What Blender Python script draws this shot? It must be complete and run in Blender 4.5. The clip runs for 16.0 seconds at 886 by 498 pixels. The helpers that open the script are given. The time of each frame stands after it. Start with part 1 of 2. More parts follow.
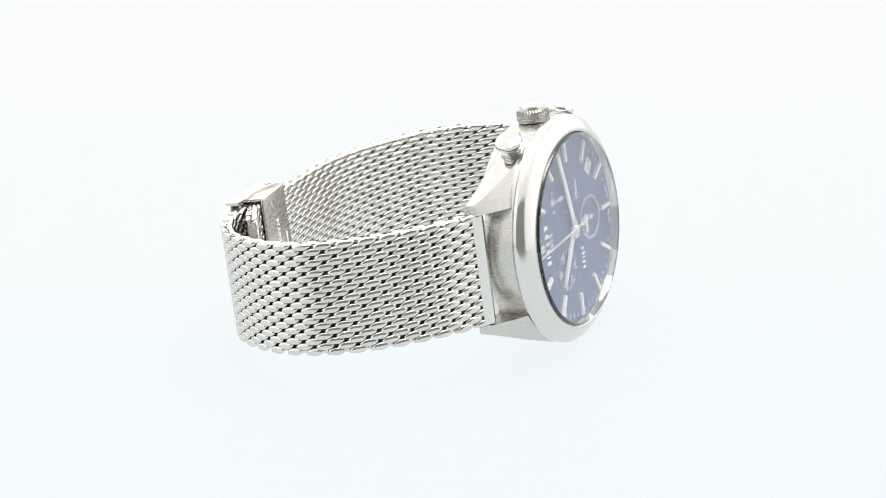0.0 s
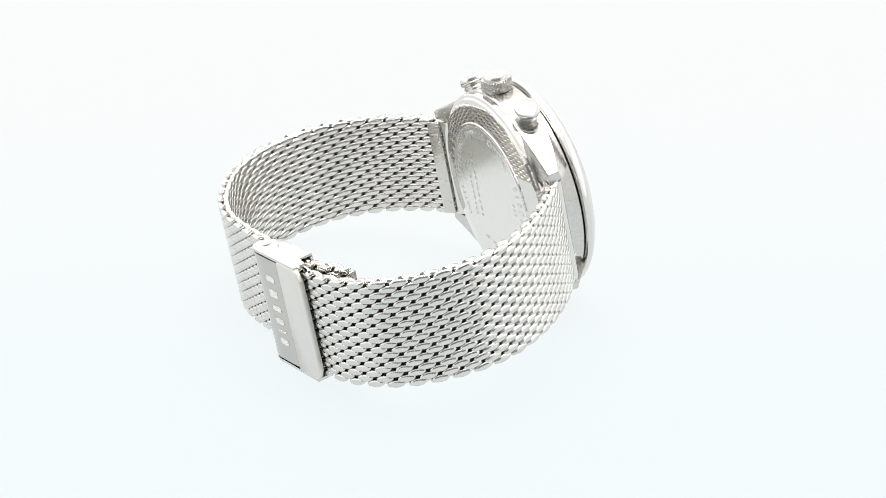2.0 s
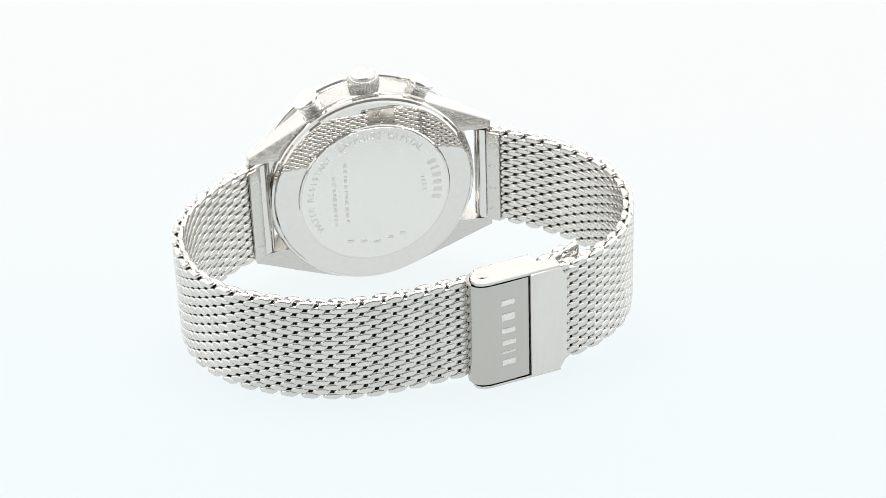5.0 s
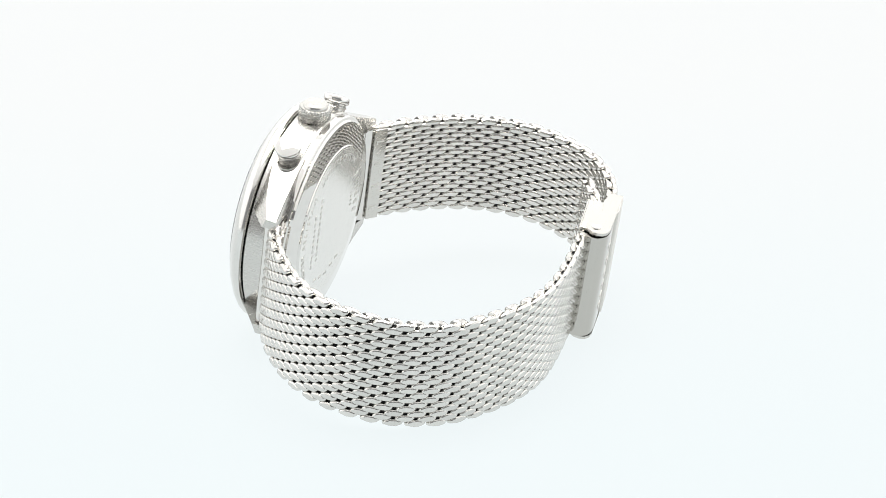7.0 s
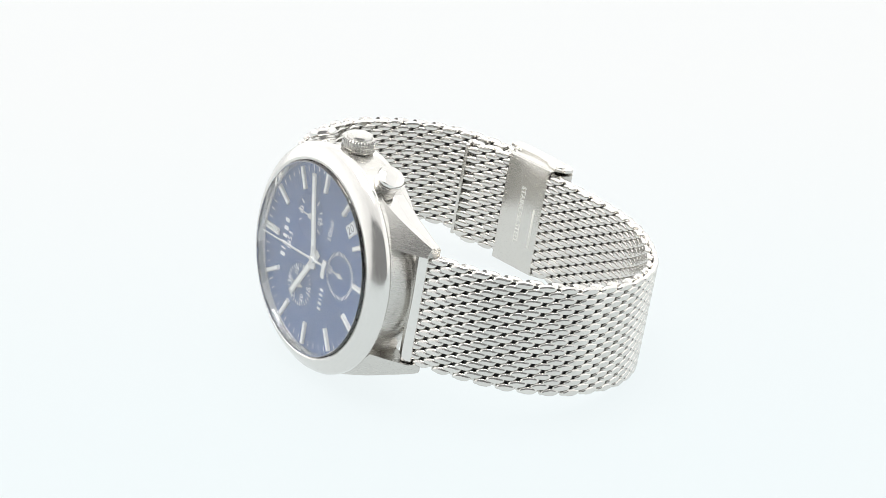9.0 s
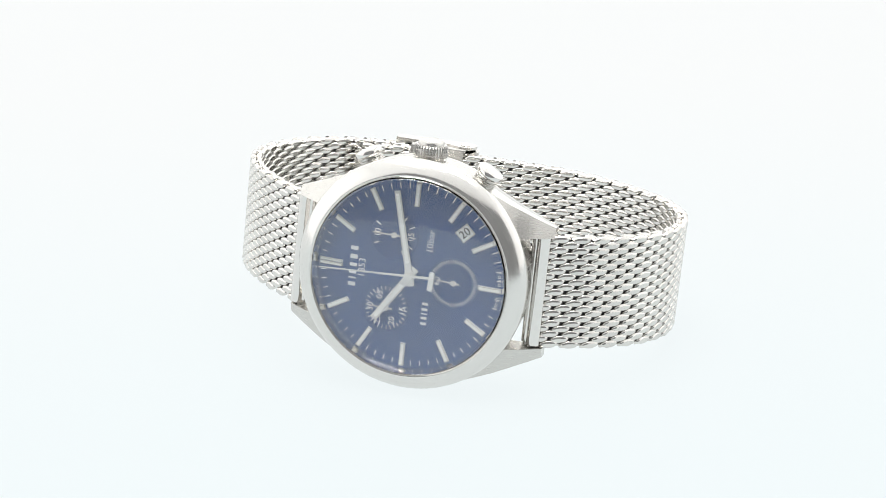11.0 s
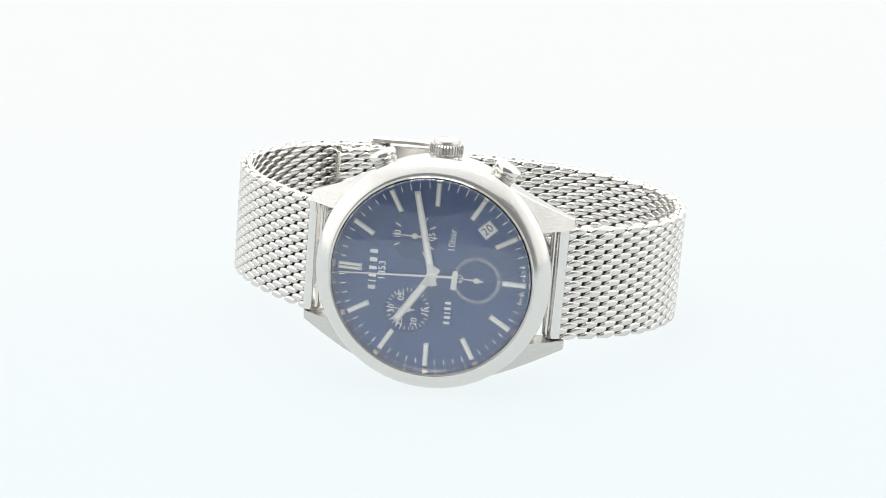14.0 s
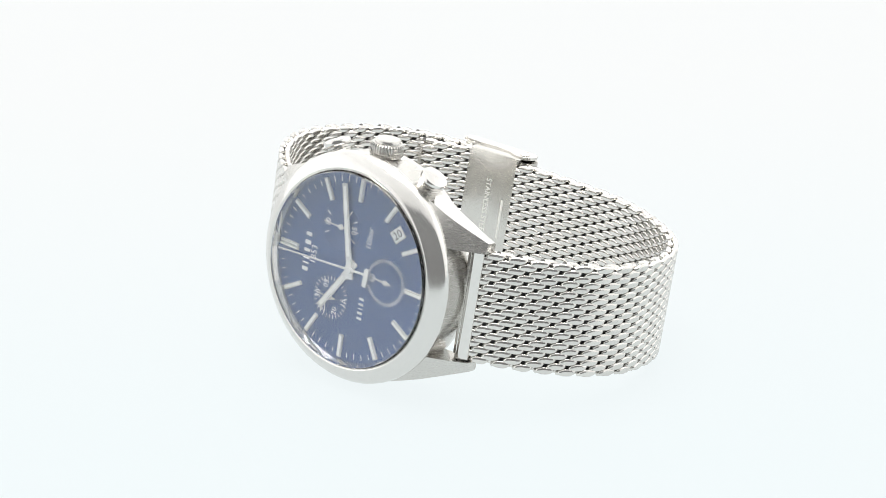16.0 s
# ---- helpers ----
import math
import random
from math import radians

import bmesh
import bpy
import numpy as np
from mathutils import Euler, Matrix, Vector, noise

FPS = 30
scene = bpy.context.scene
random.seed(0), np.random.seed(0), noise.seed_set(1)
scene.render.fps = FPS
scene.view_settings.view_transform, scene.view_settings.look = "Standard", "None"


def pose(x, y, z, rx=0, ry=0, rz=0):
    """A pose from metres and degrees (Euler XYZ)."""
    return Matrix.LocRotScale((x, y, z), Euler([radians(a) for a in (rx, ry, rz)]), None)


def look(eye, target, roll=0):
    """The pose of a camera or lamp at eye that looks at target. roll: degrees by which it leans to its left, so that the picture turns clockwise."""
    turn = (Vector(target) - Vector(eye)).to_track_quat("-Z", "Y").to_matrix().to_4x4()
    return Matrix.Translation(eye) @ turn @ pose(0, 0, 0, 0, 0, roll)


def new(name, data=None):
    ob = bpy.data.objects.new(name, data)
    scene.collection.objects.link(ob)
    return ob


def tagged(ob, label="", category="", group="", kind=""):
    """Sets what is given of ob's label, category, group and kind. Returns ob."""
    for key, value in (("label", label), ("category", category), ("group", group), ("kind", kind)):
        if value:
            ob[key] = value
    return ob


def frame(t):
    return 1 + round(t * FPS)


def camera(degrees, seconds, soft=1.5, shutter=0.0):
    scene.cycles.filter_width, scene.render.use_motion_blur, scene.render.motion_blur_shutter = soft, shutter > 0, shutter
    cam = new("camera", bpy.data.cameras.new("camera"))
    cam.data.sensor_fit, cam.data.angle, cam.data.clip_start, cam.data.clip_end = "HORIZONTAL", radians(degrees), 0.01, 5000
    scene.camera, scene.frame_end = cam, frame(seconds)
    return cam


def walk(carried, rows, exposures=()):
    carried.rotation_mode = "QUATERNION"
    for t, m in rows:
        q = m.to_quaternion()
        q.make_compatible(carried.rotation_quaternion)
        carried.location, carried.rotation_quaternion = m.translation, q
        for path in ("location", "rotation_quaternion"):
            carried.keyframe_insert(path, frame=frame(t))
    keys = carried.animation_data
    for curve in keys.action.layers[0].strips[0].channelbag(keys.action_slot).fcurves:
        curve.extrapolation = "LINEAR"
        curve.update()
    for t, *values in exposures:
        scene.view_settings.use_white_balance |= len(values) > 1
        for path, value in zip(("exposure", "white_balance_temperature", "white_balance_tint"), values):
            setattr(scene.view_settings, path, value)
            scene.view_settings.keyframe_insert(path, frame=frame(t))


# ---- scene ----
MM = 0.001

# The camera stands still before the turning light table.
EYE_Y, EYE_Z, TABLE = -0.40846, 0.17054, -0.0209
cam = camera(20.26, 16.0, soft=0.8)
CAM_POSE = (pose(0, EYE_Y, EYE_Z - TABLE, 0, 0, -0.439) @ pose(0, 0, 0, 90 - 23.486, 0, 0) @ pose(0, 0, 0, 0, 0, -0.47))
walk(cam, [(0.0, CAM_POSE), (16.0, CAM_POSE)])

# How the watch leans on the table, and its turn about the table's axis.
LEAN = pose(0.0048, -0.02564, -TABLE, -9.434, 0, 0) @ pose(0, 0, 0, 0, 3.78, 0)
TURN = [
    (0, 63.20), (0.5, 76.14), (1, 89.91), (1.5, 102.94), (2, 116.26), (2.5, 128.94), (3, 142.55), (3.5, 155.05),
    (4, 167.84), (4.5, 180.98), (5, 194.53), (5.5, 208.20), (6, 221.84), (6.5, 235.00), (7, 249.31), (7.5, 262.89),
    (8, 277.50), (8.5, 290.55), (9, 304.07), (9.5, 315.47), (10, 326.09), (10.5, 335.16), (11, 342.84), (11.5, 349.02),
    (12, 353.56), (12.5, 356.35), (13, 356.35), (13.5, 354.98), (14, 350.79), (14.5, 345.54), (15, 338.46), (15.5, 330.46),
    (16, 320.40),
]

# The watch head sits a trace off the strap's middle.
HEAD = Matrix.Translation((0.0005, 0, -0.0002))
HEAD_PARTS = ("case_body", "bezel", "rehaut", "crystal", "case_back", "dial", "crown", "pusher", "hour_hand", "minute_hand", "chronograph_hand", "hand_boss", "counter_hand")

# ------------------------------------------------------------------ light
world = bpy.data.worlds.new("studio")
scene.world = world
world.use_nodes = True
world.node_tree.nodes["Background"].inputs[0].default_value = (0.9, 0.95, 1.0, 1)
world.node_tree.nodes["Background"].inputs[1].default_value = 0.15


def area_lamp(name, eye, target, size, watts, colour=(1, 1, 1)):
    data = bpy.data.lights.new(name, "AREA")
    data.shape, data.size, data.size_y, data.energy, data.color = "RECTANGLE", size[0], size[1], watts, colour
    ob = new(name, data)
    ob.matrix_basis = look(eye, target)
    return ob


# Lamp added overhead, out of view, to brighten the steel's top faces.
area_lamp("added_top_light", (0.0, 0.10, 0.88), (0, 0.02, 0), (0.75, 0.55), 14.0, (1, 0.985, 0.95))


# ------------------------------------------------------------------ materials
def material(name, colour, metal=0.0, rough=0.5, grain=None, spread=0.1, bump=0.0, rough_spread=0.0, emit=None, island=0.0, ior=None, shine=None):
    """Principled surface; grain is a triple of noise scales in 1/m along the object's axes."""
    m = bpy.data.materials.new(name)
    m.use_nodes = True
    nt = m.node_tree
    b = nt.nodes["Principled BSDF"]
    b.inputs["Base Color"].default_value = (*colour, 1)
    b.inputs["Metallic"].default_value = metal
    b.inputs["Roughness"].default_value = rough
    if shine is not None:
        b.inputs["Specular IOR Level"].default_value = shine
    if ior:
        b.inputs["IOR"].default_value = ior
    if emit:
        b.inputs["Emission Color"].default_value = (*emit[0], 1)
        b.inputs["Emission Strength"].default_value = emit[1]
    if grain:
        co = nt.nodes.new("ShaderNodeTexCoord")
        mp = nt.nodes.new("ShaderNodeMapping")
        mp.inputs["Scale"].default_value = grain
        nt.links.new(co.outputs["Object"], mp.inputs["Vector"])
        fine = nt.nodes.new("ShaderNodeTexNoise")
        fine.inputs["Scale"].default_value, fine.inputs["Detail"].default_value = 1.0, 4.0
        nt.links.new(mp.outputs[0], fine.inputs["Vector"])
        wide = nt.nodes.new("ShaderNodeTexNoise")
        wide.inputs["Scale"].default_value, wide.inputs["Detail"].default_value = 160.0, 3.0
        nt.links.new(co.outputs["Object"], wide.inputs["Vector"])
        mean = nt.nodes.new("ShaderNodeMix")
        mean.inputs["Factor"].default_value = 0.35
        nt.links.new(fine.outputs["Fac"], mean.inputs["A"])
        nt.links.new(wide.outputs["Fac"], mean.inputs["B"])
        ramp = nt.nodes.new("ShaderNodeMapRange")
        ramp.inputs["To Min"].default_value, ramp.inputs["To Max"].default_value = 1 - spread, 1 + spread
        ramp.inputs["From Min"].default_value, ramp.inputs["From Max"].default_value = 0.25, 0.75
        nt.links.new(mean.outputs["Result"], ramp.inputs["Value"])
        tint = nt.nodes.new("ShaderNodeVectorMath")
        tint.operation = "SCALE"
        tint.inputs[0].default_value = colour
        nt.links.new(ramp.outputs[0], tint.inputs["Scale"])
        out = tint.outputs[0]
        if island:
            info = nt.nodes.new("ShaderNodeObjectInfo")
            vary = nt.nodes.new("ShaderNodeMapRange")
            vary.inputs["To Min"].default_value, vary.inputs["To Max"].default_value = 1 - island, 1 + island
            nt.links.new(info.outputs["Random"], vary.inputs["Value"])
            again = nt.nodes.new("ShaderNodeVectorMath")
            again.operation = "SCALE"
            nt.links.new(out, again.inputs[0])
            nt.links.new(vary.outputs[0], again.inputs["Scale"])
            out = again.outputs[0]
        nt.links.new(out, b.inputs["Base Color"])
        if rough_spread:
            rr = nt.nodes.new("ShaderNodeMapRange")
            rr.inputs["From Min"].default_value, rr.inputs["From Max"].default_value = 0.25, 0.75
            rr.inputs["To Min"].default_value, rr.inputs["To Max"].default_value = max(0.02, rough - rough_spread), rough + rough_spread
            nt.links.new(fine.outputs["Fac"], rr.inputs["Value"])
            nt.links.new(rr.outputs[0], b.inputs["Roughness"])
        if bump:
            bp = nt.nodes.new("ShaderNodeBump")
            bp.inputs["Strength"].default_value, bp.inputs["Distance"].default_value = bump, 0.00005
            nt.links.new(fine.outputs["Fac"], bp.inputs["Height"])
            nt.links.new(bp.outputs[0], b.inputs["Normal"])
    return m


def glass_material(name):
    m = bpy.data.materials.new(name)
    m.use_nodes = True
    nt = m.node_tree
    nt.nodes.remove(nt.nodes["Principled BSDF"])
    glass = nt.nodes.new("ShaderNodeBsdfGlass")
    glass.inputs["Color"].default_value = (0.985, 0.99, 1.0, 1)
    glass.inputs["Roughness"].default_value = 0.0
    glass.inputs["IOR"].default_value = 1.77
    nt.links.new(glass.outputs[0], nt.nodes["Material Output"].inputs[0])
    return m


STEEL = (0.62, 0.608, 0.58)
WIRE = material("drawn_steel_wire", (0.70, 0.685, 0.655), 1, 0.15, (2500, 2500, 900), 0.05, 0.06, 0.05, island=0.05)
BRUSHED = material("brushed_steel", STEEL, 1, 0.27, (400, 400, 5000), 0.012, 0.0, 0.008)
CIRCULAR = material("satin_bezel_steel", (0.72, 0.71, 0.685), 1, 0.17, (600, 4000, 600), 0.03, 0.03, 0.04)
POLISHED = material("polished_steel", (0.74, 0.725, 0.70), 1, 0.028, (900, 900, 900), 0.03, 0.0, 0.012)
SATIN = material("satin_clasp_steel", (0.66, 0.645, 0.61), 1, 0.24, (900, 900, 900), 0.015, 0.0, 0.02)
GAP_SHADE = material("painted_gap_shade", (0.05, 0.05, 0.052), 0.7, 0.55, (2500, 2500, 2500), 0.2)
DISC = material("brushed_disc_steel", (0.80, 0.79, 0.76), 1, 0.22, (1500, 1500, 1500), 0.012, 0.0, 0.015)
COVER = material("polished_cover_steel", (0.53, 0.515, 0.48), 1, 0.1, (2500, 250, 250), 0.012, 0.0, 0.02)
LIP = material("pale_satin_steel", (0.74, 0.72, 0.68), 1, 0.36, (3000, 300, 300), 0.04, 0.05, 0.05)
ENGRAVED = material("etched_steel", (0.73, 0.72, 0.69), 1, 0.42, (4000, 4000, 4000), 0.12)
PALE_ETCH_SLOT = material("pale_etching_and_slot_light", (0.85, 0.84, 0.80), 0.6, 0.6, (4000, 4000, 4000), 0.08)
DIAL_BLUE = material("blue_dial_lacquer", (0.028, 0.078, 0.235), 0.1, 0.2, (3000, 3000, 3000), 0.07, 0.0, 0.05)
SUBDIAL_BLUE = material("blue_subdial_lacquer", (0.025, 0.070, 0.215), 0.1, 0.22, (5000, 5000, 5000), 0.06)
PRINT = material("white_dial_print", (0.84, 0.85, 0.84), 0.0, 0.5, (4000, 4000, 4000), 0.05)
LUME = material("pale_lume", (0.84, 0.84, 0.79), 0.0, 0.55, (5000, 5000, 5000), 0.05)
MARKER = material("polished_marker_steel", (0.86, 0.85, 0.81), 0.35, 0.25, (3000, 3000, 3000), 0.04)
DARK = material("dark_recess", (0.03, 0.03, 0.032), 0.2, 0.5, (3000, 3000, 3000), 0.2)
GLASS = glass_material("sapphire_crystal_glass")
# The table's white is all emission; the near-black base keeps shadows off it.
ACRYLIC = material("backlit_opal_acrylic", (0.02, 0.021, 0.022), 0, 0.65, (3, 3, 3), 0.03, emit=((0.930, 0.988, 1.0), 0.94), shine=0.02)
# White surround added out of view; its glow lights the watch and fills reflections.
GLOW_WALL = material("added_wall_glow", (0.6, 0.605, 0.61), 0, 0.9, (90, 90, 90), 0.04, emit=((1.0, 0.985, 0.965), 0.62))

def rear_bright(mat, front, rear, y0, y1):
    """Paints a glow gradient into the emission colour, a little whiter towards the rear."""
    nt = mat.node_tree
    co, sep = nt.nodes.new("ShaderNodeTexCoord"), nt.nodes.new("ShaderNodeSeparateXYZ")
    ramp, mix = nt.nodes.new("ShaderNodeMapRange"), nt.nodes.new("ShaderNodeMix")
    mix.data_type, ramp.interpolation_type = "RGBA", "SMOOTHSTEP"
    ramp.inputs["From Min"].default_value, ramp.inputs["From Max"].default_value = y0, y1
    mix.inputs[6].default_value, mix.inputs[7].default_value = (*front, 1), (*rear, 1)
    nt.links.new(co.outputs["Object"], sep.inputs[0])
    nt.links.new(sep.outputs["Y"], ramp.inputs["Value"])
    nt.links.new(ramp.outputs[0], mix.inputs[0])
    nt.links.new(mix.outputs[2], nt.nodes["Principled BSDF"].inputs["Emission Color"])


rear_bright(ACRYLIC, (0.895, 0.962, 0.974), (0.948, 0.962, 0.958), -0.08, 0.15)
# Dim grey added behind the camera so metal and crystal reflect dark; glows faintly.
DARK_SURROUND = material("dark_surround_grey", (0.16, 0.162, 0.165), 0, 0.9, (60, 60, 60), 0.08, emit=((0.97, 0.985, 1.0), 0.04))


# ------------------------------------------------------------------ helpers for meshes, in millimetres
def finish(bm, name, mat, smooth=40):
    bmesh.ops.remove_doubles(bm, verts=bm.verts, dist=1e-5)
    bmesh.ops.recalc_face_normals(bm, faces=bm.faces)
    bmesh.ops.scale(bm, vec=(MM, MM, MM), verts=bm.verts)
    me = bpy.data.meshes.new(name)
    bm.to_mesh(me)
    bm.free()
    me.materials.append(mat)
    if smooth:
        me.shade_smooth()
        me.set_sharp_from_angle(angle=radians(smooth))
    return me


def part(name, bm, mat, parent, label="", smooth=40, m=None):
    me = bm if isinstance(bm, bpy.types.Mesh) else finish(bm, name, mat, smooth)
    ob = new(name, me)
    ob.parent = parent
    base = LEAN @ (HEAD if name in HEAD_PARTS else Matrix()) if parent.type == "EMPTY" else Matrix()
    ob.matrix_basis = base @ (m or Matrix())
    return tagged(ob, label)


def lathe(profile, segs=96, axis="y", bm=None, at=(0, 0, 0), closed=False, direction=None):
    """Turns a profile of (radius, height) about an axis through `at`."""
    bm = bm or bmesh.new()
    if direction is None:
        direction = {"y": (0, 1, 0), "z": (0, 0, 1), "x": (1, 0, 0)}[axis]
    q = Vector(direction).to_track_quat("Z", "Y").to_matrix()
    rings = []
    for r, h in profile:
        ring = []
        if r < 1e-6:
            ring = [bm.verts.new(Vector(at) + q @ Vector((0, 0, h)))] * segs
        else:
            for k in range(segs):
                a = 2 * math.pi * k / segs
                ring.append(bm.verts.new(Vector(at) + q @ Vector((r * math.cos(a), r * math.sin(a), h))))
        rings.append(ring)
    pairs = list(zip(rings, rings[1:])) + ([(rings[-1], rings[0])] if closed else [])
    for a, b in pairs:
        for k in range(segs):
            n = (k + 1) % segs
            face = []
            for v in (a[k], a[n], b[n], b[k]):
                if v not in face:
                    face.append(v)
            if len(face) > 2:
                bm.faces.new(face)
    return bm


def loft(sections, bm=None, caps=True):
    bm = bm or bmesh.new()
    rows = [[bm.verts.new(p) for p in s] for s in sections]
    n = len(rows[0])
    for a, b in zip(rows, rows[1:]):
        for k in range(n):
            bm.faces.new((a[k], a[(k + 1) % n], b[(k + 1) % n], b[k]))
    if caps:
        bm.faces.new(rows[0])
        bm.faces.new(rows[-1])
    return bm


def box(lo, hi, bevel=0.0, bm=None, m=None, segs=2):
    own = bmesh.new()
    bmesh.ops.create_cube(own, size=1)
    size = [b - a for a, b in zip(lo, hi)]
    mid = [(a + b) / 2 for a, b in zip(lo, hi)]
    bmesh.ops.scale(own, vec=size, verts=own.verts)
    bmesh.ops.translate(own, vec=mid, verts=own.verts)
    if bevel:
        bmesh.ops.bevel(own, geom=own.edges[:], offset=bevel, segments=segs, affect="EDGES", profile=0.5)
    if m:
        bmesh.ops.transform(own, matrix=m, verts=own.verts)
    if bm is None:
        return own
    me = bpy.data.meshes.new("scratch")
    own.to_mesh(me)
    own.free()
    bm.from_mesh(me)
    bpy.data.meshes.remove(me)
    return bm


def tube(points, radius, ring=8, flat=None, bm=None):
    """A round wire along points (Vectors); flat caps the offset along the local y axis."""
    bm = bm or bmesh.new()
    rows = []
    for i, p in enumerate(points):
        t = (points[min(i + 1, len(points) - 1)] - points[max(i - 1, 0)]).normalized()
        up = Vector((0, 0, 1))
        side = t.cross(up)
        if side.length < 1e-3:
            side = Vector((1, 0, 0))
        side.normalize()
        up = side.cross(t)
        row = []
        for k in range(ring):
            a = 2 * math.pi * k / ring
            v = p + (radius[i] if isinstance(radius, list) else radius) * (math.cos(a) * side + math.sin(a) * up)
            if flat:
                v.y = max(-flat, min(flat, v.y))
            row.append(bm.verts.new(v))
        rows.append(row)
    for a, b in zip(rows, rows[1:]):
        for k in range(ring):
            bm.faces.new((a[k], a[(k + 1) % ring], b[(k + 1) % ring], b[k]))
    bm.faces.new(rows[0])
    bm.faces.new(rows[-1])
    return bm


def letters(text, size, m, mat, name, parent, depth=0.03, spacing=1.0, label=""):
    """Built-in lettering of capital height about 0.7 * size (mm), centred, turned by m (millimetres)."""
    cu = bpy.data.curves.new("lettering_curve", "FONT")
    cu.body, cu.size, cu.extrude, cu.align_x, cu.align_y, cu.space_character = text, size, depth, "CENTER", "CENTER", spacing
    cu.resolution_u = 3
    tmp = bpy.data.objects.new("lettering_curve", cu)
    me = bpy.data.meshes.new_from_object(tmp)
    bpy.data.objects.remove(tmp)
    bpy.data.curves.remove(cu)
    me.transform(Matrix.Scale(MM, 4) @ m)
    me.name = name
    me.materials.clear()
    me.materials.append(mat)
    return part(name, me, mat, parent, label)


def dial_m(a, b, h=0.0, turn=0.0):
    """Places things drawn upright on the dial: a towards 3, b towards 12, h above the dial, turned clockwise by turn degrees."""
    return Matrix(((0, -1, 0, -b), (0, 0, -1, -h), (1, 0, 0, a), (0, 0, 0, 1))) @ pose(0, 0, 0, 0, 0, -turn)


def strip(a0, b0, a1, b1, w0, w1, h0, h1, bm=None, bevel=0.0):
    """A tapering bar on the dial from (a0, b0) to (a1, b1), between heights h0 and h1."""
    bm = bm or bmesh.new()
    d = Vector((a1 - a0, b1 - b0)).normalized()
    n = Vector((-d.y, d.x))
    rows = []
    for (a, b, w) in ((a0, b0, w0), (a1, b1, w1)):
        s = []
        for side, h, k in ((-1, h0, 1), (1, h0, 1), (1, h1 - bevel, 1), (1, h1, 1 - bevel), (-1, h1, 1 - bevel), (-1, h1 - bevel, 1)):
            s.append(Vector((-(b + n.y * side * w / 2 * k), -h, a + n.x * side * w / 2 * k)))
        rows.append(s)
    return loft(rows, bm)


# ------------------------------------------------------------------ the studio
def studio():
    bm = bmesh.new()
    n = 24
    for i in range(n + 1):
        for j in range(n + 1):
            bm.verts.new((-900 + 1800 * i / n, -380 + 1280 * j / n, 0))
    bm.verts.ensure_lookup_table()
    for i in range(n):
        for j in range(n):
            k = i * (n + 1) + j
            bm.faces.new([bm.verts[k], bm.verts[k + n + 1], bm.verts[k + n + 2], bm.verts[k + 1]])
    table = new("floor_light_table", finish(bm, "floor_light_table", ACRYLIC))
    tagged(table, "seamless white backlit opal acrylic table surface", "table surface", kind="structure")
    # The walls, ceiling and front floor are unseen, added to shape light and reflections.
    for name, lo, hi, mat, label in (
        ("wall_back", (-900, 900, 0), (900, 920, 950), GLOW_WALL, "unseen glowing white wall added round the table"),
        ("wall_left", (-920, -900, 0), (-900, 920, 950), GLOW_WALL, "unseen glowing white wall added round the table"),
        ("wall_right", (900, -900, 0), (920, 920, 950), GLOW_WALL, "unseen glowing white wall added round the table"),
        ("floor_front", (-900, -900, -24), (900, -380, -4), DARK_SURROUND, "unseen dark floor added before the light table for dark reflections"),
        ("wall_front", (-900, -920, -24), (900, -900, 950), DARK_SURROUND, "unseen dark wall added behind the camera for dark reflections"),
        ("ceiling", (-920, -920, 950), (920, 920, 970), GLOW_WALL, "unseen glowing white ceiling added over the table"),
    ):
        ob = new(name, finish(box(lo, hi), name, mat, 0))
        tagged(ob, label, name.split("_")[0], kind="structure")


# ------------------------------------------------------------------ the watch
def spline(points, count):
    """Even points along a smooth curve through the given ones, with their directions."""
    p = [Vector((*q, 0)) for q in points]
    p = [2 * p[0] - p[1], *p, 2 * p[-1] - p[-2]]
    dense = []
    for i in range(1, len(p) - 2):
        for k in range(40):
            t = k / 40
            a, b, c, d = p[i - 1 : i + 3]
            dense.append(0.5 * ((2 * b) + (c - a) * t + (2 * a - 5 * b + 4 * c - d) * t * t + (3 * b - a - 3 * c + d) * t ** 3))
    dense.append(p[-2])
    run = [0.0]
    for a, b in zip(dense, dense[1:]):
        run.append(run[-1] + (b - a).length)
    step = count if isinstance(count, float) else run[-1] / count
    out, s = [], 0.0
    while s <= run[-1] + 1e-6:
        k = max(1, next((i for i, r in enumerate(run) if r >= s), len(run) - 1))
        f = (s - run[k - 1]) / max(run[k] - run[k - 1], 1e-9)
        out.append((dense[k - 1].lerp(dense[k], f), (dense[min(k + 2, len(dense) - 1)] - dense[max(k - 3, 0)]).normalized()))
        s += step
    return out


ROW, PITCH, TURNS, STRAP_Z = 1.85, 1.85, 11, -1.0


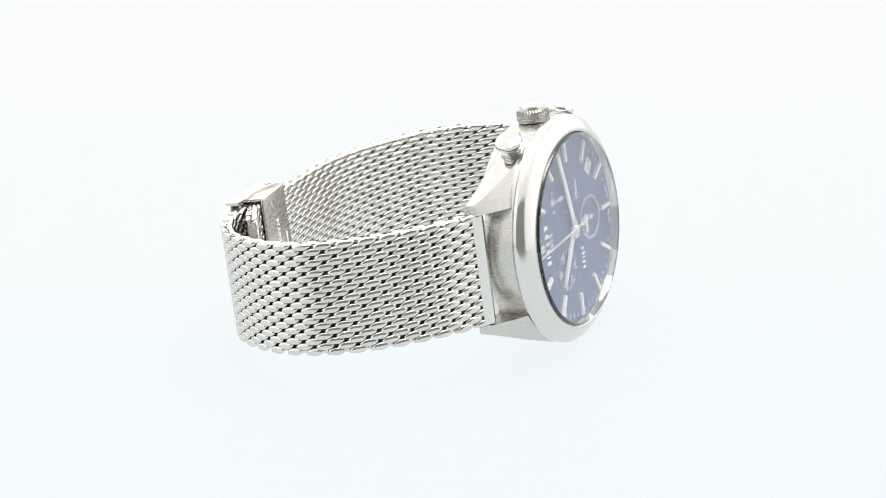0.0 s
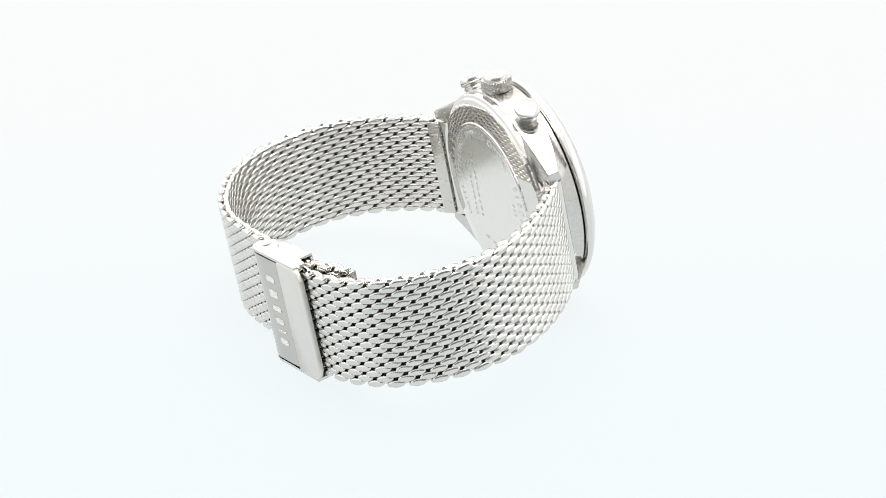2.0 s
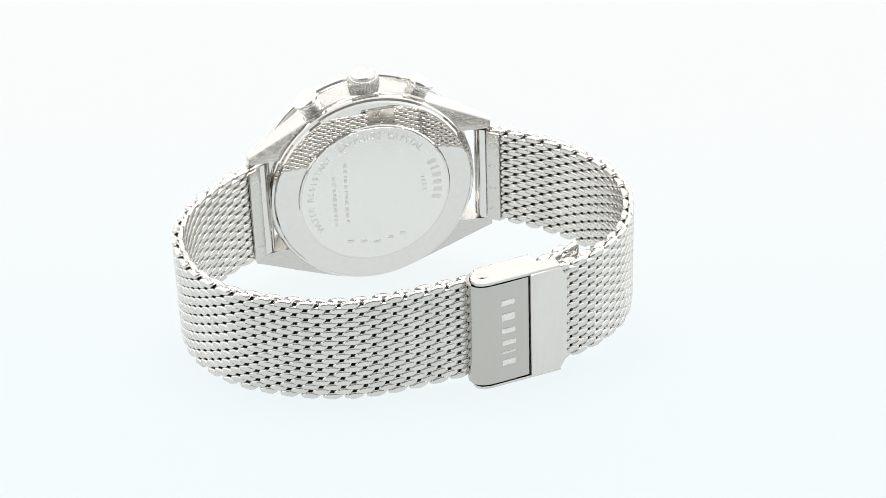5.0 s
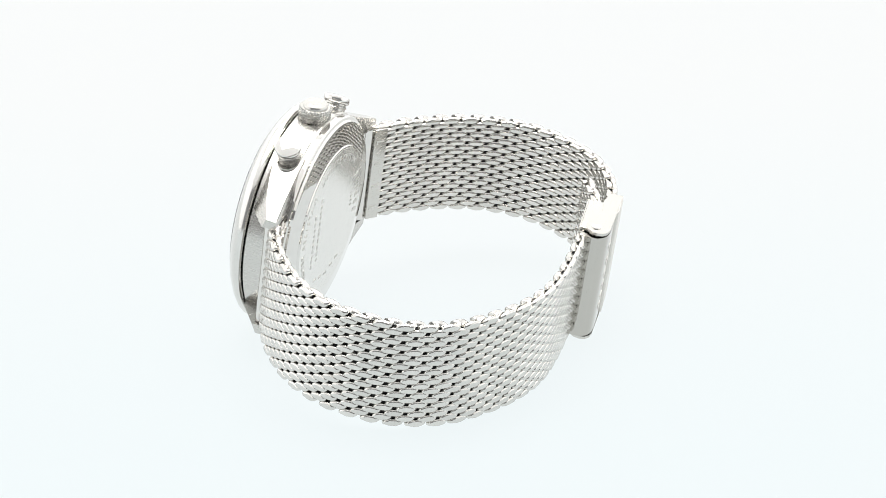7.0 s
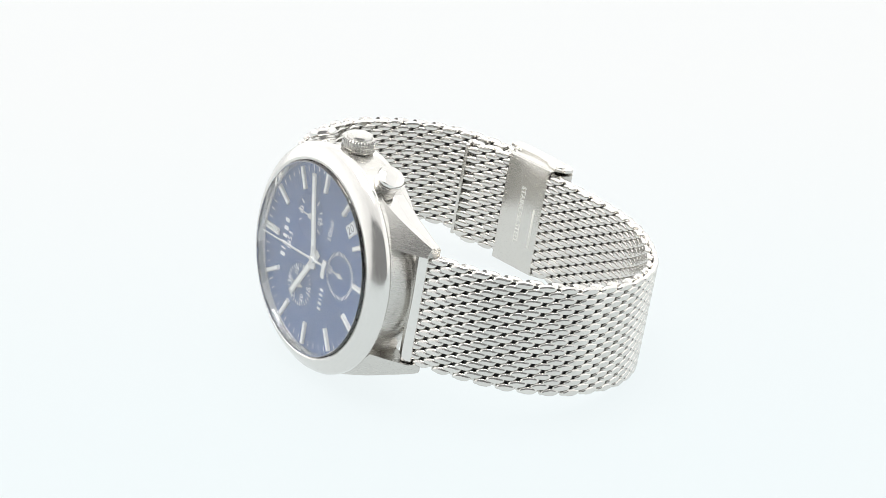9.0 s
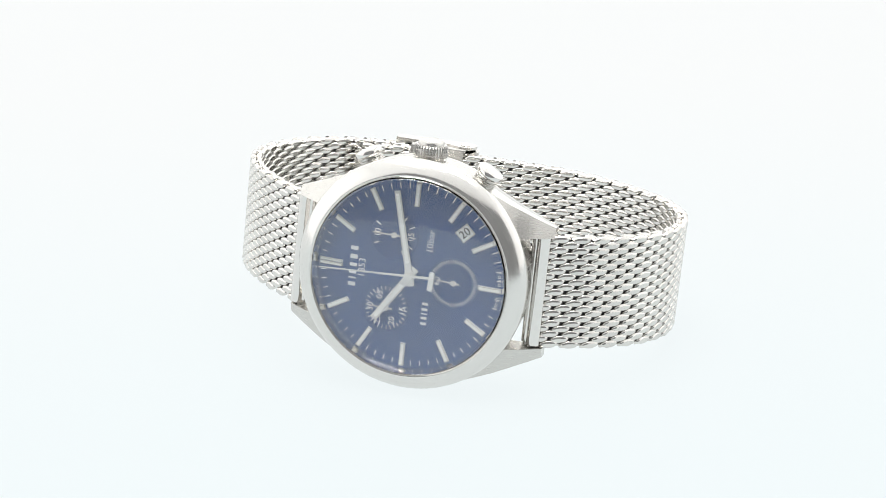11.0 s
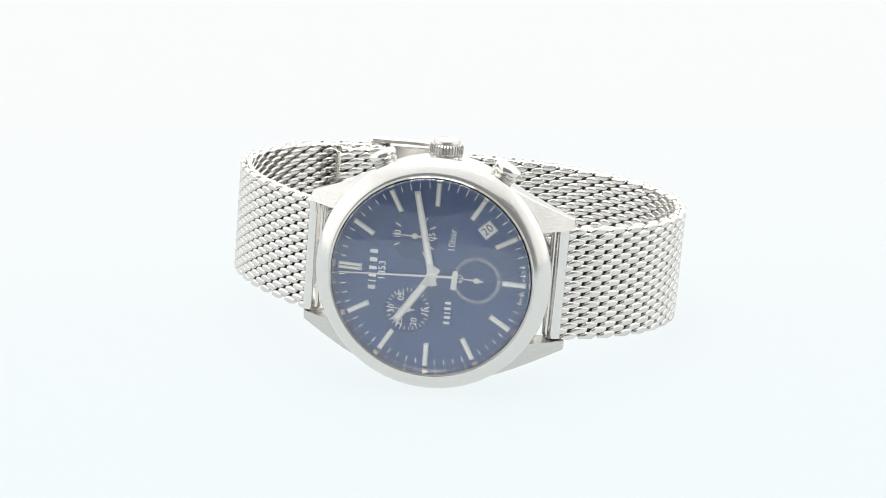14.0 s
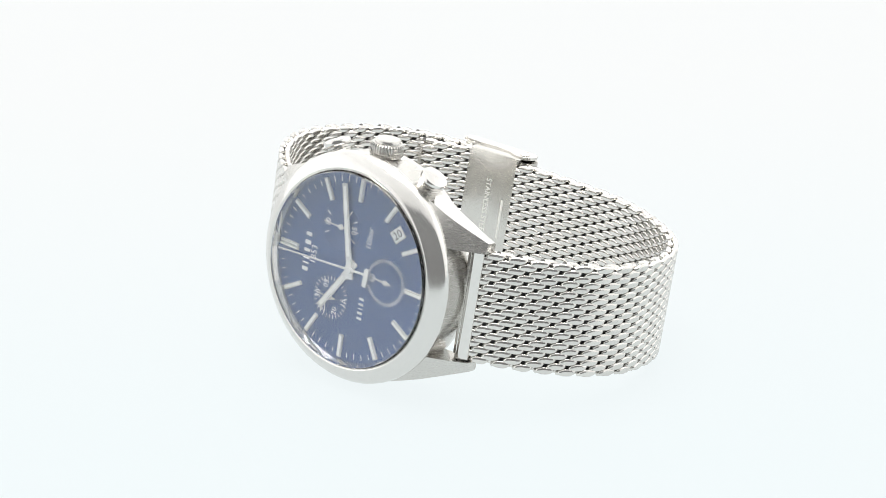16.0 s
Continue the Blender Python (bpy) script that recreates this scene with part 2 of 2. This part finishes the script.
def coil_mesh(name, between):
    """One flattened wire coil that runs across the strap, x along the strap, y through it, z across it.
    Every second coil lies with its strands between those of its neighbours."""
    pts, radii = [], []
    per = 24
    half = (TURNS - 1) / 2
    first, last = (-0.5, TURNS - 1) if between else (0.0, TURNS - 0.5)
    for k in range(round(first * per), round(last * per) + 1):
        u = k / per
        f = u - math.floor(u)
        c, s = math.cos(2 * math.pi * f), math.sin(2 * math.pi * f)
        x = 1.42 * math.copysign(abs(c) ** 0.8, c) if abs(c) > 1e-9 else 0.0
        y = 0.64 * math.copysign(abs(s) ** 0.5, s) if abs(s) > 1e-9 else 0.0
        # the strands run nearly straight, the bends carry the wire on and hook round at both edges
        z = u + 0.056 * math.sin(4 * math.pi * f) - 0.25 + (0.5 if between else 0.0) - half
        pts.append(Vector((x, y, z * PITCH)))
        radii.append(0.39 + 0.29 * abs(s) ** 2.2)
    return finish(tube(pts, radii, 10, flat=1.0), name, WIRE, 60)


def mesh_strap(watch, name, points, side, label):
    """A strap half: its end link between the lugs is the mesh, every woven coil a piece on it."""
    x0, y0 = points[0]
    d = (Vector(points[1]) - Vector(points[0])).normalized()
    prof = []
    for k in range(20):
        a = 2 * math.pi * k / 20
        ux = 1.15 * abs(math.cos(a)) ** 0.6 * (1 if math.cos(a) >= 0 else -1)
        uy = 1.35 * abs(math.sin(a)) ** 0.6 * (1 if math.sin(a) >= 0 else -1)
        prof.append((x0 + d.x * ux - d.y * uy, y0 + d.y * ux + d.x * uy))
    bm = loft([[Vector((x, y, z)) for x, y in prof] for z in (STRAP_Z - 9.55, STRAP_Z + 9.55)])
    strap = part(name, bm, POLISHED, watch, label)
    # the flat plate that clamps the weave on its inner face
    inn = Vector((-d.y, d.x)) if side < 0 else Vector((d.y, -d.x))
    inn = inn if inn.dot(Vector((-x0, 30 - y0))) > 0 else -inn
    c = Vector((x0, y0)) + d * 2.0 + inn * 1.3
    m = Matrix(((d.x, inn.x, 0, c.x), (d.y, inn.y, 0, c.y), (0, 0, 1, STRAP_Z), (0, 0, 0, 1)))
    part("clamp_plate", box((-0.8, -0.2, -9.5), (1.8, 0.25, 9.5), 0.12, m=m), SATIN, strap, "satin steel plate with small stamped ticks")
    for z in (-7, -2.4, 2.4, 7):
        bm = box((-0.2, 0.2, z - 0.1), (1.2, 0.32, z + 0.1), m=m)
        box((-0.3, 0.2, z - 0.5), (-0.1, 0.32, z + 0.1), bm=bm, m=m)
        part("stamped_tick", bm, ENGRAVED, strap)
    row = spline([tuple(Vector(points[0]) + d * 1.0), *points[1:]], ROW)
    # Dark sheet added inside the weave, standing in for the shade in its gaps.
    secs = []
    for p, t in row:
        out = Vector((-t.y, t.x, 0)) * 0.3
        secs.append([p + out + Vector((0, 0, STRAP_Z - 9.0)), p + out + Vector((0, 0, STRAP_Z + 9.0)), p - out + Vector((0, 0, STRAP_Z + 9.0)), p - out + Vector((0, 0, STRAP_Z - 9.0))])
    part("weave_gap_shade", loft(secs), GAP_SHADE, strap, "dark sheet added inside the weave as shade in its gaps")
    for k, (p, t) in enumerate(row):
        out = Vector((-t.y, t.x, 0))
        m = Matrix(((t.x, out.x, 0, p.x * MM), (t.y, out.y, 0, p.y * MM), (0, 0, 1, STRAP_Z * MM), (0, 0, 0, 1)))
        ob = new("wire_coil", COILS[k % 2])
        ob.parent, ob.matrix_basis = strap, m
    return strap


def tonneau(x, r=19.75, tip=(22.7, 11.4)):
    """Half-height of the case outline at x: an arc that runs straight out to the lug tips."""
    far = math.hypot(*tip)
    a = math.atan2(tip[1], tip[0]) + math.acos(r / far)
    tx, tz = r * math.cos(a), r * math.sin(a)
    x = abs(x)
    if x < tx:
        return math.sqrt(r * r - x * x)
    return tz + (tip[1] - tz) * (x - tx) / (tip[0] - tx)


def case(watch):
    drum = part("case_body", lathe([(0, 1.4), (19.4, 1.4), (19.6, 1.6), (19.6, 6.6), (19.2, 7.0), (0, 7.0)], 128), BRUSHED, watch, "brushed stainless steel case middle")
    xs = [-22.65, -22.2, -21.6, -20.9, -20.0, -19, -17, -15, -12.5, -10, -7.5, -5, -2.5, 0]
    xs = xs + [-x for x in reversed(xs[:-1])]
    for sign in (1, -1):
        secs = []
        for x in xs:
            u = min(1, abs(x) / 22.7)
            zo = tonneau(min(abs(x), 22.7))
            yb = 7.1 + 1.0 * u ** 3
            zi = 9.75
            zin = max(zi + 0.05, math.sqrt(max(0.0, 19.3 ** 2 - x * x)))
            # a conical brushed facet falls from the bezel's foot to the lug tips and eats up the polished side
            fall = lambda z, y0, k: y0 + k * max(0.0, math.hypot(x, z) - 19.9)
            yc = min(fall(zo, 2.2, 0.74), yb - 0.5)
            zmid = (STRAP_Z + 0.2) * (1 if abs(x) > 15 else abs(x) / 15)
            ring = [(fall(zi, 1.42, 0.86), zi), (fall(zin, 1.42, 0.86), zin), (yc, zo), (yb - 0.4, zo), (yb - 0.1, zo - 0.12), (yb, zo - 0.4), (yb, zi)]
            secs.append([Vector((x, y, sign * z + zmid)) for y, z in ring])
        flank = part("case_flank", loft(secs), BRUSHED, drum, "steel case flank with polished side facet and two lugs", 25)
        flank.data.materials.append(POLISHED)
        for face in flank.data.polygons:
            if sign * face.normal.z > 0.7 and abs(face.normal.y) < 0.12:
                face.material_index = 1
    prof = [(17.25, -0.4), (17.25, -1.78), (17.4, -1.88), (17.6, -1.86), (18.1, -1.62), (19.3, -0.78), (19.85, -0.25), (20.1, 0.2), (20.15, 0.6), (20.12, 1.02), (19.95, 1.18), (19.3, 1.22), (17.5, 1.22)]
    ring = part("bezel", lathe(prof, 160), CIRCULAR, watch, "satin steel bezel ring")
    part("bezel_bevel", lathe([(16.99, 0.3), (16.99, -1.72), (17.08, -1.86), (17.2, -1.9), (17.24, -1.86), (17.24, -0.4)], 160), POLISHED, ring, "polished inner bevel")
    part("rehaut", lathe([(16.95, -1.28), (16.6, -0.5), (16.35, 0.02), (16.35, 0.14), (16.95, 0.14)], 128), POLISHED, watch, "polished inner ring round the dial")
    crystal = part("crystal", lathe([(0, -2.4), (10, -2.38), (16.55, -2.3), (16.7, -2.296), (16.88, -2.2), (16.96, -2.05), (16.96, -1.3), (0, -1.3)], 128), GLASS, watch, "clear raised sapphire crystal with a bevelled rim", 50)
    crystal.visible_shadow = False
    back = part("case_back", lathe([(19.3, 6.9), (19.3, 8.0), (19.1, 8.25), (18.7, 8.4), (18.4, 8.75), (18.0, 8.85), (14.35, 9.42), (14.15, 9.62), (13.95, 9.66), (0, 9.66)], 160), POLISHED, watch, "polished screw-less steel case back with etched lettering", 8)
    part("back_disc", lathe([(13.9, 9.6), (13.85, 9.69), (0, 9.69)], 128), DISC, back, "fine brushed disc with etched lettering")
    # etched words round the rim, clockwise as seen from behind
    def ring_text(text, start, end, radius, size, mat, name):
        step = (end - start) / max(1, len(text) - 1)
        for k, ch in enumerate(text):
            if ch != " ":
                back_letter(ch, start + step * k, radius, size, mat, name)

    def back_m(right, up, turn):
        return Matrix(((-1, 0, 0, -right), (0, 0, 1, 9.7), (0, 1, 0, up), (0, 0, 0, 1))) @ pose(0, 0, 0, 0, 0, -turn)

    def back_letter(ch, deg, radius, size, mat, name):
        a = radians(deg)
        letters(ch, size, back_m(radius * math.sin(a), radius * math.cos(a), deg), mat, name, back, 0.03)

    ring_text("SAPPHIRE CRYSTAL", -30, 47, 12.1, 1.9, ENGRAVED, "etched_letter")
    ring_text("WATER RESISTANT", -118, -44, 12.1, 1.7, ENGRAVED, "etched_letter")
    # a mark of plain bars
    for k in range(6):
        a = 66 + 7.5 * k
        mark = back_m(11.9 * math.sin(radians(a)), 11.9 * math.cos(radians(a)), a)
        w = 0.2 if k == 1 else 0.38
        bm = box((-w, -0.85, 0), (w, 0.85, 0.03), m=mark)
        part("etched_bar", bm, ENGRAVED, back)
    for k in range(4):
        letters("1853"[k], 1.3, back_m(9.3 * math.sin(radians(78 + 5.5 * k)), 9.3 * math.cos(radians(78 + 5.5 * k)), 90), ENGRAVED, "etched_letter", back)
    for x, lo, hi in ((-7.6, -6.5, 4.5), (-5.4, -5.5, 7.0)):
        z = hi
        while z > lo:
            w = 0.35 + 0.6 * random.random()
            part("etched_bar", box((-w / 2, -0.32, 0), (w / 2, 0.32, 0.03), m=back_m(x, z, 90)), ENGRAVED, back)
            z -= w + 0.45
    for z in (-10.6,):
        for x in (-5, -2.5, 0, 2.5, 5):
            part("etched_bar", box((-0.6, -0.25, 0), (0.6, 0.25, 0.03), m=back_m(x, z - abs(x) * -0.2, 0)), ENGRAVED, back)
    # spring bars between the lugs
    for x in (-20.1, 20.0):
        part("spring_bar", lathe([(0, -9.9), (0.45, -9.9), (0.45, -9.2), (0.75, -9.1), (0.75, 9.1), (0.45, 9.2), (0.45, 9.9), (0, 9.9)], 16, "z", at=(x, 6.6, STRAP_Z)), POLISHED, watch)


def crown_and_pushers(watch):
    bm = bmesh.new()
    n = 34 * 4
    rows = []
    for r, z in ((1.6, 19.5), (2.55, 19.6), (2.9, 19.85), (2.9, 21.6), (2.6, 21.9), (2.35, 21.95)):
        row = []
        for k in range(n):
            a = 2 * math.pi * k / n
            rr = r - (0.26 if k % 4 in (0, 1) and 2.8 < r else 0.0)
            row.append(bm.verts.new((rr * math.cos(a), 4.4 + rr * math.sin(a), z)))
        rows.append(row)
    for a, b in zip(rows, rows[1:]):
        for k in range(n):
            bm.faces.new((a[k], a[(k + 1) % n], b[(k + 1) % n], b[k]))
    bm.faces.new(rows[0])
    bm.faces.new(rows[-1])
    crown = part("crown", bm, BRUSHED, watch, "fluted steel winding crown", 30)
    part("crown_cap", lathe([(2.25, 21.9), (2.25, 22.3), (2.05, 22.55), (1.2, 22.7), (0, 22.75)], 48, "z", at=(0, 4.4, 0)), BRUSHED, crown)
    part("crown_stem", lathe([(1.5, 17.5), (1.5, 19.7)], 32, "z", at=(0, 4.4, 0)), POLISHED, crown)
    for s in (-1, 1):
        d = Vector((s * 0.50, 0, 0.866))
        prof = [(1.95, 17.6), (1.95, 18.9), (2.1, 19.05), (2.1, 19.3), (1.95, 19.42), (1.95, 19.75), (2.25, 19.85), (2.4, 20.05), (2.4, 20.75), (2.25, 21.0), (1.5, 21.22), (0, 21.3)]
        cap = part("pusher", lathe([p for p in prof if p[1] >= 19.7], 48, at=d * 1.05 + Vector((0, 4.3, 0)), direction=d), POLISHED, watch, "polished steel chronograph pusher")
        part("pusher_collar", lathe([(0, 17.6)] + [p for p in prof if p[1] < 19.9], 48, at=d * 1.05 + Vector((0, 4.3, 0)), direction=d), BRUSHED, cap)


def dial(watch):
    face = part("dial", lathe([(0, 0.1), (16.4, 0.1), (16.4, 0.5), (0, 0.5)], 128), DIAL_BLUE, watch, "deep blue chronograph dial")
    top = -0.1
    # hour markers, doubled at twelve
    for h in range(12):
        a = radians(30 * h)
        s, c = math.sin(a), math.cos(a)
        for off in ((-0.32, 0.32) if h == 0 else (0.0,)):
            r0, r1 = 12.0, 16.0
            p = [(r * s + off * c, r * c - off * s) for r in (r0, r1)]
            mk = part("hour_marker", strip(*p[0], *p[1], 0.5 if h == 0 else 0.85, 0.5 if h == 0 else 0.85, top, 0.32, bevel=0.12), MARKER, face, "applied steel baton marker")
            part("lume_line", strip(p[0][0] + 0.2 * s, p[0][1] + 0.2 * c, p[1][0] - 0.2 * s, p[1][1] - 0.2 * c, 0.3 if h == 0 else 0.45, 0.3 if h == 0 else 0.45, 0.3, 0.335), LUME, mk)
    for k in range(60):
        if k % 5:
            a = radians(6 * k)
            r0 = 14.95
            part("minute_tick", strip(r0 * math.sin(a), r0 * math.cos(a), 15.9 * math.sin(a), 15.9 * math.cos(a), 0.12, 0.12, top, top + 0.03), PRINT, face)
    # three sunken counters
    for (a, b, r, n, lo, hi, w) in ((6.4, 3.45, 4.1, 12, 2.9, 3.9, 0.16), (-6.45, 3.65, 4.0, 30, 3.1, 3.8, 0.12), (-0.1, -7.6, 4.2, 60, 3.45, 4.1, 0.11)):
        c = (-b, 0, a)
        sub = part("counter", lathe([(0, 0.085), (r, 0.085), (r + 0.05, 0.06), (r + 0.12, 0.06), (r + 0.16, 0.095)], 64, at=c), SUBDIAL_BLUE, face, "round blue counter with white scale")
        for k in range(n):
            an = radians(360 * k / n)
            if n == 12 and k in (2, 3, 9, 10):
                continue
            lo2 = lo - (0.35 if n == 30 and k % 5 == 0 else 0)
            part("counter_tick", strip(a + lo2 * math.sin(an), b + lo2 * math.cos(an), a + hi * math.sin(an), b + hi * math.cos(an), w, w, -0.09, -0.05), PRINT, sub)
    num = (("05", 6.6, 0.5), ("10", 6.4, 6.35), ("05", -4.3, 4.95), ("15", -6.55, 0.75), ("20", -8.55, 2.45), ("25", -8.75, 4.95), ("30", -6.65, 6.45), ("60", -0.15, -4.75))
    for text, a, b in num:
        letters(text, 1.55, dial_m(a, b, -0.055), PRINT, "counter_numeral", face, 0.01)
    letters("10bar", 1.75, dial_m(6.35, -3.0, -0.085), PRINT, "dial_lettering", face, 0.01)
    letters("1853", 1.75, dial_m(-0.2, 8.55, -0.085), PRINT, "dial_lettering", face, 0.01)
    for word, first, step in (("SWISS", 192.1, -1.83), ("MADE", 176.3, -2.55)):
        for k, ch in enumerate(word):
            an = first + step * k
            letters(ch, 0.78, dial_m(15.6 * math.sin(radians(an)), 15.6 * math.cos(radians(an)), -0.085, an + 180), PRINT, "dial_lettering", face, 0.01)
    # two marks of plain bars
    def mark(a0, w, b, high):
        c = a0 + w / 2
        part("mark_bar", strip(c, b - high / 2, c, b + high / 2, w * 0.62, w * 0.62, top, top + 0.03), PRINT, face)

    a = -3.85
    for w in (1.1, 0.4, 0.95, 0.95, 1.2, 1.1):
        mark(a, w, 10.15, 1.3)
        a += w + 0.34
    a = -8.4
    for w in (0.7, 0.7, 0.3, 0.7, 0.7):
        mark(a, w, -3.1, 1.05)
        a += w + 0.27
    # date window, set on the line to half past four
    m = dial_m(8.85, -8.75, 0, 45)
    frame_bm = box((-1.35, -1.15, 0.0), (1.35, 1.15, 0.14), 0.08, m=m @ pose(0, 0, -0.1))
    win = part("date_window", frame_bm, MARKER, face, "framed white date window")
    part("date_disc", box((-1.12, -0.92, 0.0), (1.12, 0.92, 0.06), m=m @ pose(0, 0, 0.0)), PRINT, win)
    letters("20", 2.0, m @ pose(0, 0, 0.068), DARK, "date_numeral", win, 0.01)
    # pointers
    def hand(name, ang, back, length, w0, w1, h, lume, label):
        an = radians(ang)
        s, c = math.sin(an), math.cos(an)
        ob = part(name, strip(-back * s, -back * c, length * s, length * c, w0, w1, h, h + 0.22, bevel=0.08), MARKER, watch, label)
        if lume:
            part("lume_line", strip(lume * s, lume * c, (length - 0.5) * s, (length - 0.5) * c, w0 * 0.5, w1 * 0.5, h + 0.2, h + 0.235), LUME, ob)
        return ob

    hand("hour_hand", 303.5, 1.6, 10.3, 1.35, 1.2, 0.12, 2.2, "steel baton hour hand with pale lume")
    hand("minute_hand", 76.0, 1.8, 14.7, 1.3, 1.05, 0.42, 2.2, "steel baton minute hand with pale lume")
    sec = hand("chronograph_hand", -4.0, 3.9, 16.0, 0.42, 0.14, 0.72, 0, "slim chronograph hand with a cross-bar tail")
    part("cross_bar", strip(-1.9, -3.85, 1.35, -4.05, 0.95, 0.95, 0.72, 0.95, bevel=0.05), MARKER, sec)
    part("hand_hub", lathe([(0, -1.05), (0.55, -1.03), (0.62, -0.9), (0.62, -0.1), (0, -0.1)], 32, at=(0.1, 0, -0.15)), MARKER, sec)
    part("hand_boss", lathe([(0, -0.66), (0.95, -0.62), (1.0, -0.4), (0, -0.4)], 32), MARKER, watch)
    for a, b, ang, length in ((6.4, 3.45, 0, 3.7), (-6.45, 3.65, 0, 2.6), (-0.1, -7.6, 2, 3.2)):
        s, c = math.sin(radians(ang)), math.cos(radians(ang))
        hd = part("counter_hand", strip(a - 1.1 * s, b - 1.1 * c, a + length * s, b + length * c, 0.3, 0.16, 0.02, 0.1), MARKER, watch, "small counter hand with round hub")
        part("counter_hub", lathe([(0, -0.16), (0.5, -0.14), (0.52, 0.0), (0, 0.0)], 24, at=(-b, 0, a)), MARKER, hd)


def clasp(watch):
    """The folding clasp round both strap layers; x runs along the strap."""
    z0, z1 = STRAP_Z - 10.5, STRAP_Z + 10.7
    m = Matrix.Translation((-12.0, 54.35, 0)) @ pose(0, 0, 0, 0, 0, 9.0)
    inner = part("clasp", box((-4.9, -2.1, z0), (5.3, -1.55, z1), 0.2, m=m), SATIN, watch, "satin steel folding clasp closed round the strap")
    # The slot is a pale raised bar: brightness seen through it, put into colour.
    part("slot_brightness", box((3.3, -2.16, -6.5), (3.75, -2.02, 1.2), 0.05, m=m), PALE_ETCH_SLOT, inner)
    mm = m @ Matrix(((0, -1, 0, 0.1), (0, 0, -1, -2.9), (1, 0, 0, STRAP_Z), (0, 0, 0, 1)))
    mm = mm @ pose(0, 0, -0.8)
    letters("STAINLESS STEEL", 1.5, mm @ pose(0, 0, 0.02, 0, 0, 180), PALE_ETCH_SLOT, "clasp_lettering", inner, 0.02)
    # the cover rolls over into the nose; a raised lip ends it
    outer = [(6.0, -2.0), (7.0, -1.4), (7.7, -0.4), (7.95, 0.7), (7.75, 1.7), (7.15, 2.55), (6.3, 3.1), (5.2, 3.4), (3.0, 3.52), (-2.1, 3.58)]
    inside = [(-2.1, 3.1), (3.0, 3.02), (5.0, 2.9), (5.9, 2.65), (6.65, 2.2), (7.15, 1.6), (7.35, 0.7), (7.1, -0.2), (6.55, -0.95), (5.8, -1.5)]
    part("clasp_cover", loft([[m @ Vector((x, y, z)) for x, y in outer + inside] for z in (z0 + 0.5, z1 - 0.5)]), COVER, inner, "polished cover plate with a rolled nose and a stamped mark", 35)
    plan = [(-2.4, z0 + 0.1), (-8.0, z0 + 0.1), (-9.2, z0 + 2.2), (-9.2, z1 - 2.2), (-8.0, z1 - 0.1), (-2.4, z1 - 0.1)]
    bm = loft([[m @ Vector((x, y, z)) for x, z in plan] for y in (2.9, 3.95)])
    bmesh.ops.bevel(bm, geom=bm.edges[:], offset=0.18, segments=2, affect="EDGES", profile=0.5)
    part("clasp_lip", bm, LIP, inner, "raised satin lip")
    a = STRAP_Z - 7.0
    for w in (1.75, 0.5, 1.55, 1.55, 2.2, 1.75):
        part("mark_bar", box((0.4, 3.5, a + 0.2 * w), (2.9, 3.6, a + 0.8 * w), m=m), PALE_ETCH_SLOT, inner)
        a += w + 0.95
    for s, z in ((1, z1), (-1, z0)):
        lo, hi = (z - 0.55, z) if s > 0 else (z, z + 0.55)
        wall = box((-4.8, -2.0, lo), (5.6, 2.3, hi), 0.15, m=m)
        part("clasp_side", wall, SATIN, inner, "bent side wall")
        outline = [(-8.0, 3.85), (-8.1, 1.4), (-4.5, 0.9), (-1.0, 1.1), (2.2, 0.5), (3.6, -0.5), (4.4, -0.85), (5.3, -0.9), (6.3, -0.5), (7.1, 0.4), (7.4, 1.4), (7.2, 2.4), (6.5, 3.05), (5.2, 3.45)]
        secs = [[m @ Vector((x, y, zz)) for x, y in outline] for zz in ((z - 0.2, z + 0.3) if s > 0 else (z - 0.3, z + 0.2))]
        arm = part("clasp_arm", loft(secs), SATIN, inner, "pivoting side arm", 30)
        c = m @ Vector((5.2, 0.95, 0))
        part("pivot_pin", lathe([(0, z + s * 0.55), (0.75, z + s * 0.52), (0.85, z + s * 0.42), (0.85, z)], 24, "z", at=(c.x, c.y, 0)), POLISHED, arm)


def wristwatch():
    watch = new("wristwatch")
    watch.empty_display_size = 0.02
    tagged(watch, "steel chronograph wristwatch with blue dial and mesh strap, on white table", "wristwatch")
    case(watch)
    crown_and_pushers(watch)
    dial(watch)
    six = [(21.1, 6.7), (28.9, 11.4), (35.5, 17.7), (39.1, 24.8), (39.8, 31.5), (38.4, 38.5), (34.1, 45.2), (27.9, 49.9), (21.1, 53.3), (13.8, 55.1), (6.0, 55.2), (-2.5, 54.5), (-7, 54.1), (-12.5, 53.9), (-18.5, 52.6), (-24.3, 49.4)]
    twelve = [(-21.1, 6.8), (-28.2, 12.5), (-34.6, 19.7), (-38.5, 27.5), (-39.3, 34.4), (-37.8, 41.1), (-34.3, 47.3), (-29.3, 51.5), (-24.6, 53.7), (-20.2, 54.7), (-15.5, 55.1)]
    mesh_strap(watch, "mesh_strap", six, 1, "woven steel mesh strap half with its free end tucked inside")
    mesh_strap(watch, "mesh_strap", twelve, -1, "woven steel mesh strap half fixed to the clasp")
    clasp(watch)
    tip = box((-0.4, -0.75, STRAP_Z - 9.2), (0.4, 0.75, STRAP_Z + 9.2), 0.25, m=Matrix.Translation((-25.6, 48.6, 0)) @ pose(0, 0, 0, 0, 0, 27))
    part("strap_tip", tip, SATIN, watch, "plain steel strip on the strap's free end")
    return watch


COILS = [coil_mesh("wire_coil", False), coil_mesh("wire_coil", True)]
studio()
WATCH = wristwatch()


def motions():
    walk(WATCH, [(t, pose(0, 0, 0, 0, 0, a)) for t, a in TURN])


motions()
